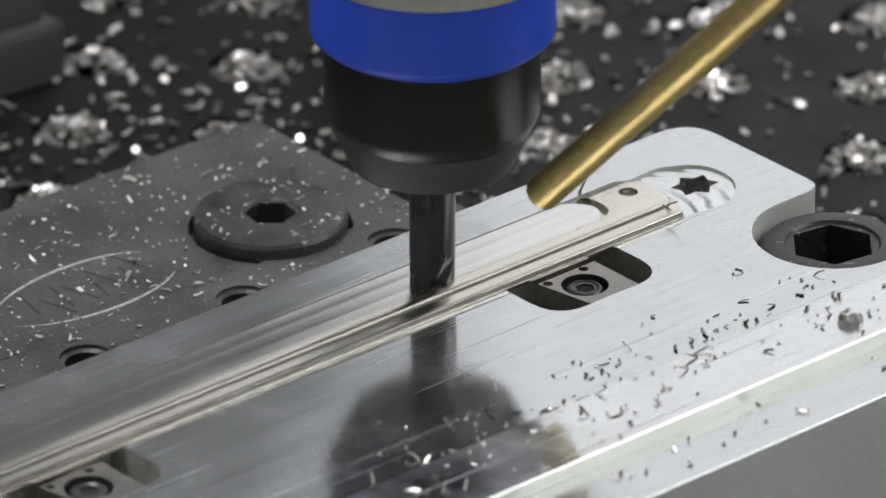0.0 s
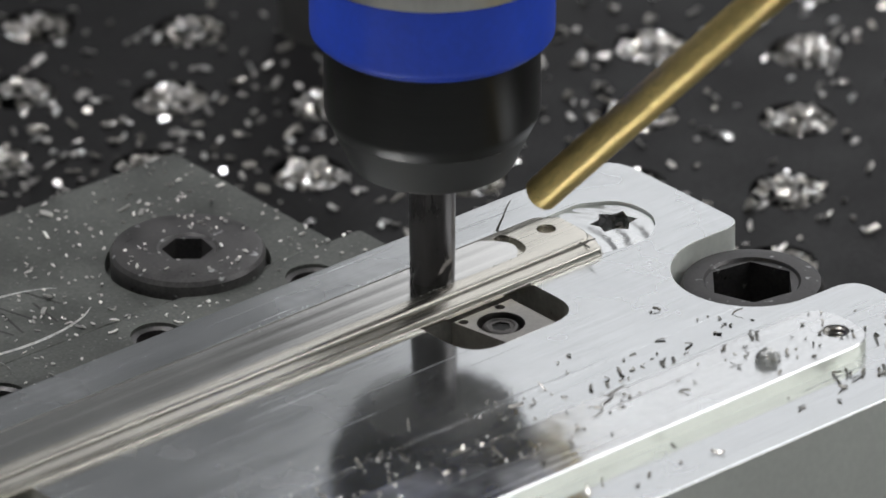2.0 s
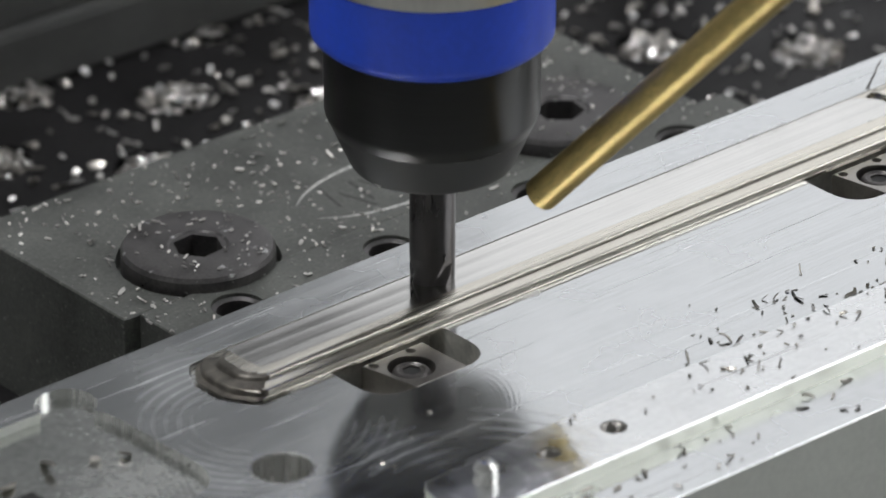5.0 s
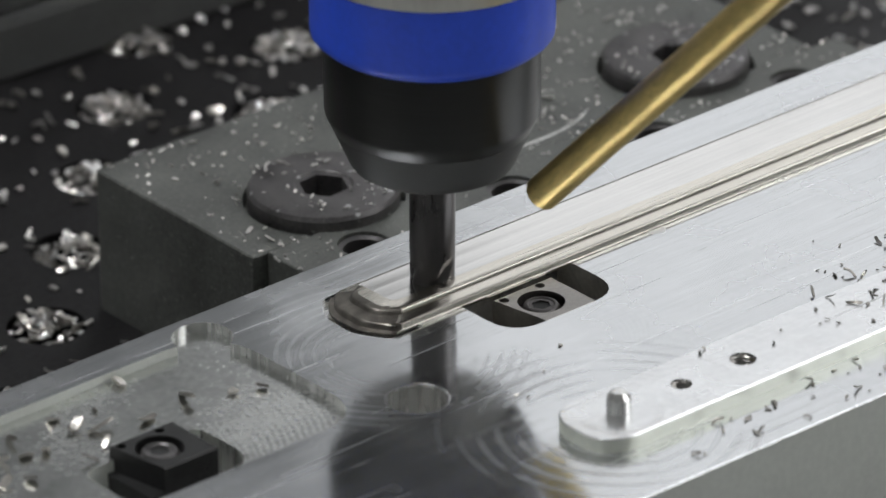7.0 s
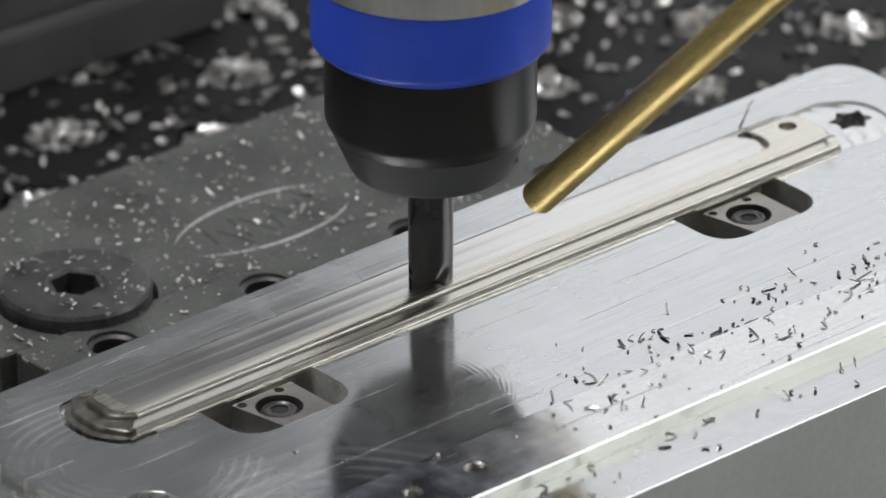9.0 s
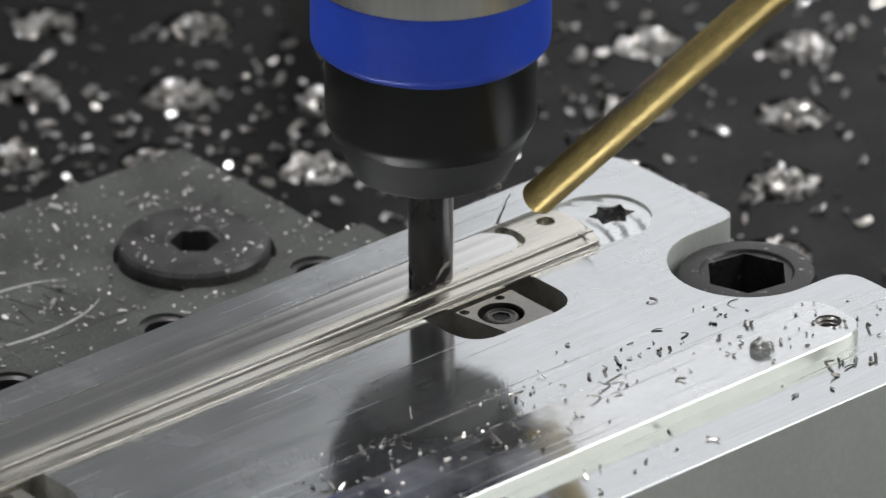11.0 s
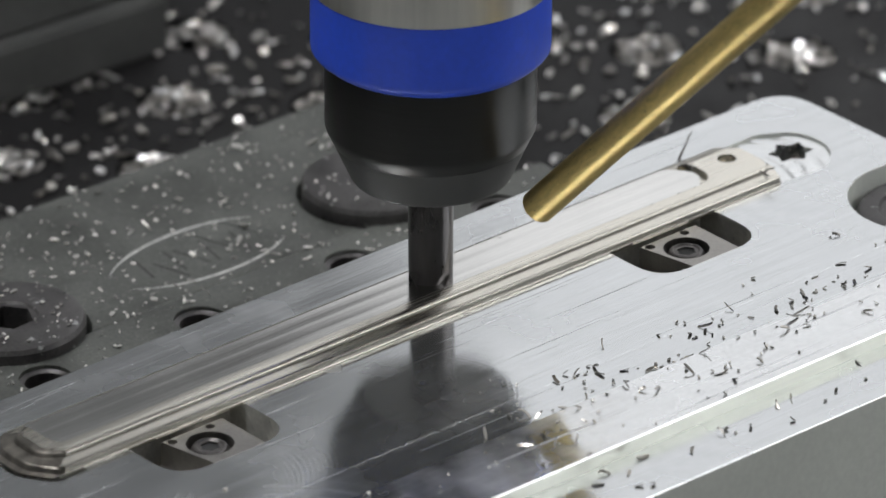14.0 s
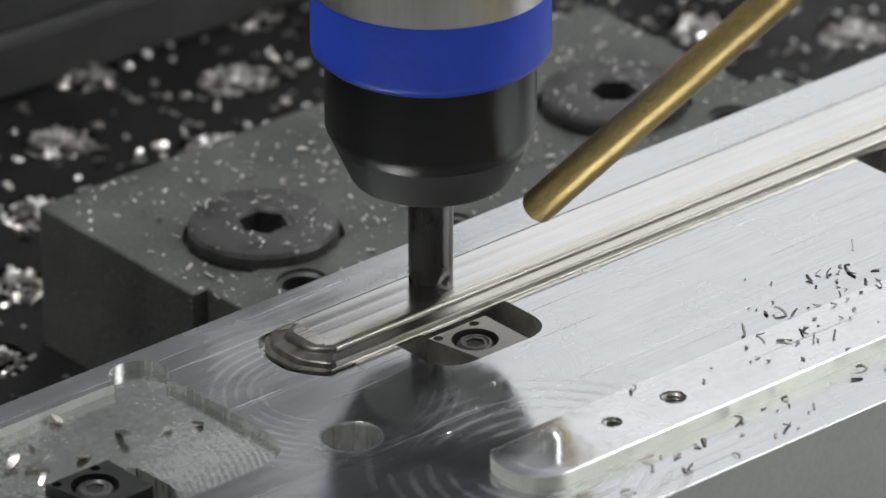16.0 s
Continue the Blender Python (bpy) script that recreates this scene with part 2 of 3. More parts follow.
def box(x0, x1, y0, y1, z0, z1, bevel=0.0, seg=2, bm=None):
    bm = bm or bmesh.new()
    r = bmesh.ops.create_cube(bm, size=1)
    vs = r["verts"]
    for v in vs:
        v.co = Vector(((x0 + x1) / 2 + v.co.x * (x1 - x0), (y0 + y1) / 2 + v.co.y * (y1 - y0), (z0 + z1) / 2 + v.co.z * (z1 - z0)))
    if bevel:
        es = list({e for v in vs for e in v.link_edges})
        bmesh.ops.bevel(bm, geom=es, offset=bevel, segments=seg, affect="EDGES")
    return bm


def lathe(profile, seg=64, bm=None, close=True):
    """profile: (radius, z) from below to above."""
    bm = bm or bmesh.new()
    rings = []
    for r, z in profile:
        if r < 1e-6:
            rings.append([bm.verts.new((0, 0, z))])
        else:
            rings.append([bm.verts.new((r * math.cos(2 * math.pi * k / seg), r * math.sin(2 * math.pi * k / seg), z)) for k in range(seg)])
    for a, c in zip(rings, rings[1:]):
        for k in range(seg):
            n = (k + 1) % seg
            if len(a) == 1:
                bm.faces.new((a[0], c[n], c[k]))
            elif len(c) == 1:
                bm.faces.new((a[k], a[n], c[0]))
            else:
                bm.faces.new((a[k], a[n], c[n], c[k]))
    if close:
        for ring in (rings[0], rings[-1]):
            if len(ring) > 2:
                bm.faces.new(ring)
    return bm


def rounded(corners, seg=6):
    """A closed outline from corners (x, y, radius)."""
    out, n = [], len(corners)
    for i, (x, y, r) in enumerate(corners):
        p = Vector((x, y))
        a = Vector(corners[i - 1][:2]) - p
        c = Vector(corners[(i + 1) % n][:2]) - p
        if r < 1e-6:
            out += [p.copy()]
            continue
        half = a.angle(c) / 2
        d = min(r / math.tan(half), a.length * 0.49, c.length * 0.49)
        s, e = p + a.normalized() * d, p + c.normalized() * d
        for k in range(seg + 1):
            t = k / seg
            out.append(s * (1 - t) ** 2 + p * 2 * t * (1 - t) + e * t * t)
    return out


def prism(outline, z0, z1, bevel=0.0, bm=None):
    bm = bm or bmesh.new()
    lo = [bm.verts.new((p[0], p[1], z0)) for p in outline]
    hi = [bm.verts.new((p[0], p[1], z1)) for p in outline]
    n = len(outline)
    bm.faces.new(lo)
    top = bm.faces.new(hi)
    for k in range(n):
        bm.faces.new((lo[k], lo[(k + 1) % n], hi[(k + 1) % n], hi[k]))
    if bevel:
        bmesh.ops.recalc_face_normals(bm, faces=bm.faces[:])
        bmesh.ops.bevel(bm, geom=list(top.edges), offset=bevel, segments=1, affect="EDGES")
    return bm


def circle(x, y, r, seg=40):
    return [Vector((x + r * math.cos(2 * math.pi * k / seg), y + r * math.sin(2 * math.pi * k / seg))) for k in range(seg)]


def carve(ob, cutters, mat=None, slot=1, sharp=30):
    """Cuts the closed meshes away from ob and keeps the result as plain mesh."""
    if mat is not None and len(ob.data.materials) < 2:
        ob.data.materials.append(mat)
    for bm in cutters:
        tool = part("cutter", bm, mat or ob.data.materials[0])
        tool.matrix_basis = ob.matrix_basis
        if ob.parent is not None:
            tool.parent = ob.parent
        if mat is not None:
            tool.data.materials.clear()
            for mt in ob.data.materials:
                tool.data.materials.append(mt)
            for p in tool.data.polygons:
                p.material_index = slot
        md = ob.modifiers.new("cut", "BOOLEAN")
        md.operation, md.solver, md.object = "DIFFERENCE", "EXACT", tool
        bpy.context.view_layer.update()
        me = bpy.data.meshes.new_from_object(ob.evaluated_get(bpy.context.evaluated_depsgraph_get()))
        ob.modifiers.clear()
        ob.data = me
        bpy.data.objects.remove(tool)
    for p in ob.data.polygons:
        p.use_smooth = True
    ob.data.set_sharp_from_angle(angle=radians(sharp))


# ---- enclosure of the machine ----
def enclosure():
    x0, x1, y0, y1, z0, z1, w = -1700, 1500, -1800, 1500, -700, 1400, 40
    for nm, b in (("wall_east", (x1, x1 + w, y0, y1, z0, z1)), ("wall_west", (x0 - w, x0, y0, y1, z0, z1)),
                  ("wall_north", (x0 - w, x1 + w, y1, y1 + w, z0, z1)), ("wall_south", (x0 - w, x1 + w, y0 - w, y0, z0, z1))):
        tagged(part(nm, box(*b), WALL), "grey painted sheet-metal wall of the machine enclosure", "wall", kind="structure")
    tagged(part("floor", box(x0 - w, x1 + w, y0 - w, y1 + w, z0 - w, z0), FLOOR), "pale steel floor of the machine enclosure", "floor", kind="structure")
    tagged(part("ceiling", box(x0 - w, x1 + w, y0 - w, y1 + w, z1, z1 + w), WALL), "grey painted ceiling of the machine enclosure", "ceiling", kind="structure")


# an added light out of view, with housing, diffuser and bracket
def added_light(eye, target, w, h, glow, label, arm):
    t = thing("added_light", look(eye, target), label, "lamp")
    part("housing", box(-w / 2 - 15, w / 2 + 15, -h / 2 - 15, h / 2 + 15, 2, 60, 4), HOUSING, t)
    part("diffuser", box(-w / 2, w / 2, -h / 2, h / 2, -6, 1.5, 2), glow, t)
    bm = box(-8, 8, -8, 8, 60, arm)
    part("bracket", bm, HOUSING, t)


enclosure()
added_light((0.754, 0.442, 0.45), (-0.043, 0.06, 0.0), 1100, 700, LAMP_A, "unseen white light panel added behind the spindle for the plate to mirror", 930)
added_light((-0.35, 0.25, 1.25), (-0.05, 0.0, 0.0), 700, 260, LAMP_B, "long white fill light added unseen above the machine table", 165)
added_light((0.76, -0.66, 0.66), (0.0, -0.05, 0.0), 820, 560, LAMP_C, "broad white fill panel added unseen at the front right", 1155)


# ---- machine table ----
def machine_table():
    # staggered holes: a square lattice of 31.1 mm turned by 45 degrees
    pitch, r, seg = 22 * math.sqrt(2), 7.6, 24
    bm = bmesh.new()
    turn = Matrix.Rotation(radians(45), 2)
    origin = Vector((140.5, 90.5))
    for i in range(-16, 14):
        for j in range(-7, 16):
            c = turn @ Vector((i * pitch, j * pitch)) + origin
            if not (-330 < c.x < 420 and -140 < c.y < 420):
                continue
            sq, ci, lo = [], [], []
            for k in range(seg):
                a = 2 * math.pi * k / seg + math.pi / 4
                d = Vector((math.cos(a), math.sin(a)))
                s = (pitch / 2) / max(abs(d.x), abs(d.y))
                p = turn @ (d * s) + c
                sq.append(bm.verts.new((p.x, p.y, -50)))
                p = turn @ (d * r) + c
                ci.append(bm.verts.new((p.x, p.y, -50)))
                lo.append(bm.verts.new((p.x, p.y, -58)))
            for k in range(seg):
                n = (k + 1) % seg
                bm.faces.new((sq[k], sq[n], ci[n], ci[k]))
                bm.faces.new((ci[k], ci[n], lo[n], lo[k]))
    bmesh.ops.remove_doubles(bm, verts=bm.verts[:], dist=0.02)
    t = thing("machine_table", at(0, 0, 0), "black machine table drilled with rows of round holes, strewn with swarf", "table", kind="structure")
    part("drilled_plate", bm, GRID, t)
    part("table_bed", box(-380, 470, -190, 470, -120, -58.2, 2), PIT, t)
    part("saddle", box(-150, 260, -120, 320, -700, -120), FLOOR, t)
    RIDERS.append(t)


machine_table()

# ---- fixture plate ----
YAW = 1.2     # the plate stands turned by this much on the table


def on_plate(x, y, z, rz=0.0):
    return at(0, 0, 0, 0, 0, YAW) @ at(x, y, z, 0, 0, rz)


def pocket_outline(cx):
    return rounded(((cx - 12.6, -17.0, 7), (cx + 12.8, -17.0, 7), (cx + 12.8, 0.5, 0), (cx - 12.6, 0.5, 0)))


CLAMPS_X = (-19.3, -129.7)


def fixture_plate():
    out = rounded(((-330, -75.2, 2), (37.2, -75.2, 5), (37.2, -39.2, 7), (26.2, -39.0, 0)), 6)
    arc = [Vector((26.2 + 14.3 * math.cos(a), -24.7 + 14.3 * math.sin(a))) for a in np.linspace(-math.pi / 2, -3 * math.pi / 2, 22)]
    out = out[:-1] + arc + rounded(((26.2, -10.4, 0), (37.2, -10.4, 4), (37.2, 25.3, 8), (-330, 25.3, 2)), 6)[1:]
    t = thing("fixture_plate", at(0, 0, 0, 0, 0, YAW), "milled bright aluminium fixture plate with pockets, pins and holes", "fixture plate")
    body = part("plate", prism(out, -44, 0, 0.12), ALU, t)
    body.data.materials.append(ALU_WALL)
    body.data.materials.append(ALU_SIDE)
    for p in body.data.polygons:
        if abs(p.normal.z) < 0.2:
            p.material_index = 2
        elif abs(p.normal.z) < 0.95 and p.center.y > -0.06:
            p.material_index = 2
    cuts = []
    # bed of the workpiece, with the relief pocket at its end
    cuts.append(prism(rounded(((-158.5, -3.6, 3), (10.8, -3.6, 2), (13, 1, 3), (13, 14.3, 3), (-158.2, 14.3, 3), (-161.7, 9.6, 6), (-161.9, 1.9, 6))), -0.3, 5))
    cuts.append(prism(rounded(((-159.0, -4.4, 3), (-152, -4.4, 0), (-152, 15.1, 0), (-158.6, 15.1, 3), (-162.6, 9.8, 6), (-162.8, 1.8, 6))), -1.2, 5))
    cuts.append(prism(rounded(((10, -2.8, 2), (20.5, -4.4, 8), (27.6, 1.5, 9), (27.2, 10.5, 9), (20, 14.6, 6), (10, 14.3, 2)), 8), -0.5, 5))
    # shallow pocket for the next workpiece
    cuts.append(prism(rounded(((-345, -22, 2), (-179.5, -22, 10), (-179.5, 18.4, 12), (-345, 18.4, 2)), 8), -1.8, 5))
    cuts.append(prism(circle(-183, 18.0, 5.4), -1.9, 5))
    cuts.append(prism(rounded(((-227, -20, 6), (-202, -20, 6), (-202, -4, 3), (-227, -4, 3))), -9, 5))
    # star recess under the relief pocket
    cuts.append(prism([Vector((20.9 + (4.6 if k % 2 else 3.2) * math.cos(k * math.pi / 6), 5.8 + (4.0 if k % 2 else 2.6) * math.sin(k * math.pi / 6))) for k in range(12)], -8, 5))
    cuts.append(prism(rounded(((-150, -45.4, 3), (60, -45.4, 0), (60, -33.6, 0), (-150, -33.6, 6))), -0.02, 5))
    carve(body, cuts, ALU_WALL)
    for p in body.data.polygons:
        if p.material_index == 1 and p.normal.z > 0.9 and p.center.z > -0.0002:
            p.material_index = 0
        if p.material_index == 1 and abs(p.normal.z) < 0.2 and p.normal.y < -0.5 and p.center.x < -0.1885:
            p.material_index = 2
    body.data.materials.append(POCKET)
    carve(body, [prism(pocket_outline(x), -9, 5) for x in CLAMPS_X], POCKET, 3)
    body.data.materials.append(BORE)
    carve(body, [prism(circle(-169.9, -23.8, 5.2, 64), -16, 5)], BORE, 4)
    body.data.materials.append(CUT_FLOOR)
    for p in body.data.polygons:
        if p.material_index == 1 and p.normal.z > 0.9 and p.center.x < -0.17 and p.center.z < -0.0015:
            p.material_index = 5
        if p.material_index == 1 and p.center.x < -0.17 and p.center.z < 0 and p.normal.x < -0.3 and -0.021 < p.center.y < 0.0245:
            p.material_index = 4
    body.data.materials.append(RELIEF)
    for p in body.data.polygons:
        if p.material_index == 1 and p.center.x > 0.009 and -0.002 < p.center.z < -0.0001 and p.center.y > -0.006:
            p.material_index = 6 if p.normal.z > 0.9 else 2
    part("bore_rim", lathe([(5.12, -0.35), (5.2, -0.1), (5.5, 0.03), (5.62, 0.0)], 64, close=False), ALU_WALL, t, "bright chamfer of the bore", at(-169.9, -23.8, 0))
    rib = part("locating_rib", prism(rounded(((-160.6, -61.6, 7.5), (22, -61.6, 7), (22, -45.6, 7), (-160.6, -45.6, 7.5)), 8), -0.2, 2.7, 0.2), ALU_RIB, t, "raised scuffed aluminium rib")
    rib.data.materials.append(ALU_WALL)
    rib.data.materials.append(ALU_RIB_WALL)
    for p in rib.data.polygons:
        if abs(p.normal.z) < 0.2:
            p.material_index = 2
    holes = [(-122.3, -53.6, 2.35), (-136.2, -53.3, 1.85), (17.5, -55.2, 2.4)]
    carve(rib, [prism(circle(x, y, r, 28), -3, 6) for x, y, r in holes], ALU_WALL)
    carve(body, [prism(circle(x, y, r, 28), -12, 6) for x, y, r in holes], ALU_WALL)
    for x, y, r in holes:
        prof = [(r - 0.02, -3.0)]
        for k in range(7):
            prof += [(r * 0.82, -2.7 + k * 0.75), (r - 0.02, -2.35 + k * 0.75)]
        part("thread_insert", lathe(prof, 28, close=False), CLAMP, rib, "threaded steel insert", at(x, y, 0.15))
    part("dowel_pin", lathe([(0, -1), (2.15, -1), (2.15, 2.5), (1.3, 3.6), (0, 3.7)], 12), BORE, rib, "polished locating pin", at(-150.3, -53.2, 2.7))
    bm = lathe([(0, -0.5), (2.3, -0.5), (2.2, 1.0), (1.5, 1.7), (0, 1.9)], 12)
    for v in bm.verts:
        v.co += Vector((noise.noise(v.co), noise.noise(v.co * 1.7 + Vector((5, 0, 0))), noise.noise(v.co + Vector((0, 9, 0))))) * 0.5
    part("pin_stub", bm, BORE, rib, "broken-off burred pin stub", at(1.4, -55.4, 2.7))
    RIDERS.append(t)


fixture_plate()


def workpiece():
    t = thing("workpiece_bar", at(0, 0, 0, 0, 0, YAW), "bright stepped steel bar being milled with a long slot", "workpiece")

    def loop(i, ix=None):
        ix = i * 1.6 if ix is None else ix
        return rounded(((-158.4 + ix, -3.4 + i, 2.2), (10.2 - i * 0.3, -3.4 + i, 1.4), (12.0 - i * 0.4, 1.0 + i * 0.3, 3), (12.2 - i * 0.4, 10.0 - i * 0.2, 3), (9.5 - i * 0.3, 14.1 - i, 2.5),
                        (-158.0 + ix, 14.1 - i, 3), (-161.6 + ix, 9.5, 6), (-161.8 + ix, 2.0, 6)), 5)

    bm = bmesh.new()
    rings = []
    for z, i, ix in ((-0.3, 0, 0), (0.22, 0, 0), (0.3, 0.03, 0.3), (0.38, 0.08, 1.2), (1.0, 0.2, 1.35), (1.2, 0.3, 1.45), (1.35, 0.48, 1.6), (1.43, 0.72, 1.8), (1.47, 1.05, 2.1),
                     (1.75, 2.7, 3.9), (2.1, 2.8, 4.1), (2.3, 2.92, 4.25), (2.48, 3.15, 4.5), (2.58, 3.5, 4.9), (2.65, 4.2, 5.8)):
        rings.append([bm.verts.new((p.x, p.y, z)) for p in loop(i, ix)])
    n = len(rings[0])
    bm.faces.new(rings[0])
    bm.faces.new(rings[-1])
    for a, c in zip(rings, rings[1:]):
        for k in range(n):
            bm.faces.new((a[k], a[(k + 1) % n], c[(k + 1) % n], c[k]))
    ob = part("bar", bm, BAR, t, sharp=22)
    slot = rounded(((-153.2, 2.3, 2.2), (-0.6, 2.3, 4.8), (-0.6, 12.2, 4.8), (-153.2, 12.2, 2.2)), 8)
    for y in (2.2, 12.3):
        r1 = random.Random(int(y))
        edge = bmesh.new()
        for k in range(70):
            c = Vector((-60 + 60 * r1.random() ** 0.7, y + r1.uniform(-0.12, 0.12), 2.66 if y < 5 else 2.62))
            q = bmesh.ops.create_cone(edge, cap_ends=True, segments=3, radius1=0.11, radius2=0.02, depth=r1.uniform(0.1, 0.3))
            for v in q["verts"]:
                v.co = Euler((r1.uniform(-1, 1), r1.uniform(-1, 1), r1.uniform(0, 6))).to_matrix() @ v.co + c
        part("burr_edge", edge, ALU_SIDE, t, "bright ragged burr along the slot")
    carve(ob, [prism(slot, 1.7, 6), prism(circle(6.0, 7.0, 1.75, 24), -3, 6)], BAR, 1, 20)
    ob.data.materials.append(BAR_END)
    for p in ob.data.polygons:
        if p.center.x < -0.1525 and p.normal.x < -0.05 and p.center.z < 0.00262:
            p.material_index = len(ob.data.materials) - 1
    # floor of the slot: low lengthwise ridges left by the passes
    prof = [(2.32, 2.2)]
    for y0, y1, dip in ((2.36, 5.3, 0.012), (5.3, 8.7, 0.01), (8.7, 12.16, 0.018)):
        prof += [(y0 + (y1 - y0) * k / 9, 2.05 + dip * ((2 * k / 9 - 1) ** 2 - 0.5)) for k in range(1 if y0 > 3 else 0, 10)]
    prof.append((12.2, 1.2))
    fl = bmesh.new()
    ends = []
    for x in (-152.9, -100.0, -50.0, -5.2):
        ends.append([fl.verts.new((x + (0.0 if x < -10 else 3.6 * math.sin(math.pi * (y - 2.3) / 9.9)), y, z)) for y, z in prof])
    for a, c in zip(ends, ends[1:]):
        for k in range(len(prof) - 1):
            fl.faces.new((a[k], a[k + 1], c[k + 1], c[k]))
    part("slot_floor", fl, SLOT, t, "freshly milled ridged slot floor", sharp=60)
    RIDERS.append(t)


workpiece()


def clamp(x, y, z, mat, label):
    t = thing("wedge_clamp", on_plate(x, y, z), label, "clamp", "clamps beside the bar")
    bm = prism([Vector(p) for p in ((-7.2, -6.3), (7.6, -6.3), (7.6, 6.0), (-7.2, 6.0))], -8, 0, 0.35)
    body = part("body", bm, mat, t)
    carve(body, [prism(circle(0, 0, 4.2, 32), -3.6, 3), prism(circle(-4.6, 4.6, 0.9, 16), -1, 3), prism(circle(3.8, 4.7, 0.9, 16), -1, 3),
                 prism([Vector(p) for p in ((-9, -8), (-3.6, -8), (-6.4, 8), (-9, 8))], -4.5, 3)])
    hexa = [Vector((1.75 * math.cos(k * math.pi / 3), 1.75 * math.sin(k * math.pi / 3))) for k in range(6)]
    screw = part("screw", lathe([(0, -4), (3.3, -4), (3.3, -0.95), (2.95, -0.5), (2.5, -0.42), (2.2, -0.6), (0, -0.6)], 36), SCREW if mat is CLAMP else BLACK_STEEL, t, "dark socket screw")
    carve(screw, [prism(hexa, -3.4, 2)])
    # added dark plug: the shade of the socket as a solid
    part("socket_shade_plug", prism([p * 0.99 for p in hexa], -3.38, -0.85), PIT, screw, "dark plug standing for the shade in the hex socket")
    part("washer", lathe([(3.32, -3.5), (4.15, -3.5), (4.15, -2.2), (3.32, -2.4), (3.32, -3.5)], 32, close=False), BLACK_STEEL, t, "black washer under the screw")
    RIDERS.append(t)


for cx in CLAMPS_X:
    clamp(cx, -9.9, -0.7, CLAMP, "small steel wedge clamp with black socket screw in its pocket")
clamp(-214.1, -9.0, 0.6, CLAMP_BLACK, "small black wedge clamp with socket screw in its pocket")


def big_bolt():
    t = thing("socket_bolt", on_plate(26.0, -24.9, 0), "large black socket-head bolt sunk in the notch of the plate", "bolt")
    head = part("head", lathe([(0, -44), (8, -44), (8, -18), (12.75, -18), (12.75, -3.4), (12.1, -2.2), (10.6, -2.0), (8.6, -2.0), (8.2, -2.5), (0, -2.5)], 56), BLACK_STEEL, t)
    hexa = [Vector((7.8 * math.cos(k * math.pi / 3 - 0.18), 7.8 * math.sin(k * math.pi / 3 - 0.18))) for k in range(6)]
    carve(head, [prism(hexa, -12, 2)])
    part("seat_ring", lathe([(12.8, -44), (14.25, -44), (14.25, -18.6), (12.8, -18.6), (12.8, -44)], 48, close=False), BLACK_STEEL, t)
    RIDERS.append(t)


big_bolt()


# ---- grey clamping block behind the plate ----
def clamping_block():
    t = thing("clamping_block", at(0, 0, 0), "dark grey steel vice block dusted with fine metal swarf", "vice block")
    back = part("back_plate", prism(rounded(((-133.3, 64.6, 0.5), (3.2, 64.6, 0.5), (3.2, 112, 0.8), (-133.3, 112, 0.8)), 2), -50, -21, 0.3), BLOCK, t)
    front = part("front_strip", prism(rounded(((-130.2, 30, 0.5), (9.4, 30, 0.5), (9.4, 64.4, 0.8), (-130.2, 64.4, 0.8)), 2), -50, -20.8, 0.25), BLOCK, t)
    carve(back, [prism(circle(x, 74.8, 15.2), -24, -10) for x in (-22.4, -108.5)])
    carve(front, [prism(circle(x, 55.4, 4.9, 32), -40, -10) for x in (-9.0, -44.2, -79.4, -114.6)])
    for x in (-9.0, -44.2, -79.4, -114.6):
        part("bush", lathe([(4.85, -36), (4.85, -21.5), (3.9, -21.9), (3.9, -36)], 32, close=False), BLACK_STEEL, t, "dark bush in a hole", at(x, 55.4, 0))
    # engraved maker's oval as plain arcs and bars
    for sgn in (1, -1):
        bm = bmesh.new()
        prev = None
        for k in range(25):
            a = radians(25 + 130 * k / 24) if sgn > 0 else radians(205 + 130 * k / 24)
            w = 0.42 * math.sin(math.pi * (k + 0.6) / 25.2)
            row = [bm.verts.new(((19.5 + d) * math.cos(a), (9.2 + d) * math.sin(a), 0.03)) for d in (-w, w)]
            if prev:
                bm.faces.new((prev[0], prev[1], row[1], row[0]))
            prev = row
        part("engraved_arc", bm, ENGRAVE, t, "light engraved arc", at(-64, 76.8, -21, 0, 0, 4 - 6 * (sgn < 0)))
    for k, x in enumerate((-11, -7.5, -4.5, -1.0, 3.0, 6.0, 10.0, 13.5)):
        part("engraved_bar", box(x - 0.25, x + 0.25, -4.4, 4.4, -0.2, 0.02), ENGRAVE_DARK, t, "faint engraved stroke", at(-64, 76.8, -21, 0, 0, (-14, 12, -10, 14)[k % 4] + 4))
    RIDERS.append(t)


ENGRAVE = material("engraved_line", (0.62, 0.62, 0.6), 0.45, 0.5, 0.3, 900, (1, 1, 1), 0.2, 0.2, 90)
ENGRAVE_DARK = material("engraved_stroke", (0.05, 0.05, 0.048), 0.5, 0.3, 0.3, 900, (1, 1, 1), 0.2, 0.2, 90)
clamping_block()


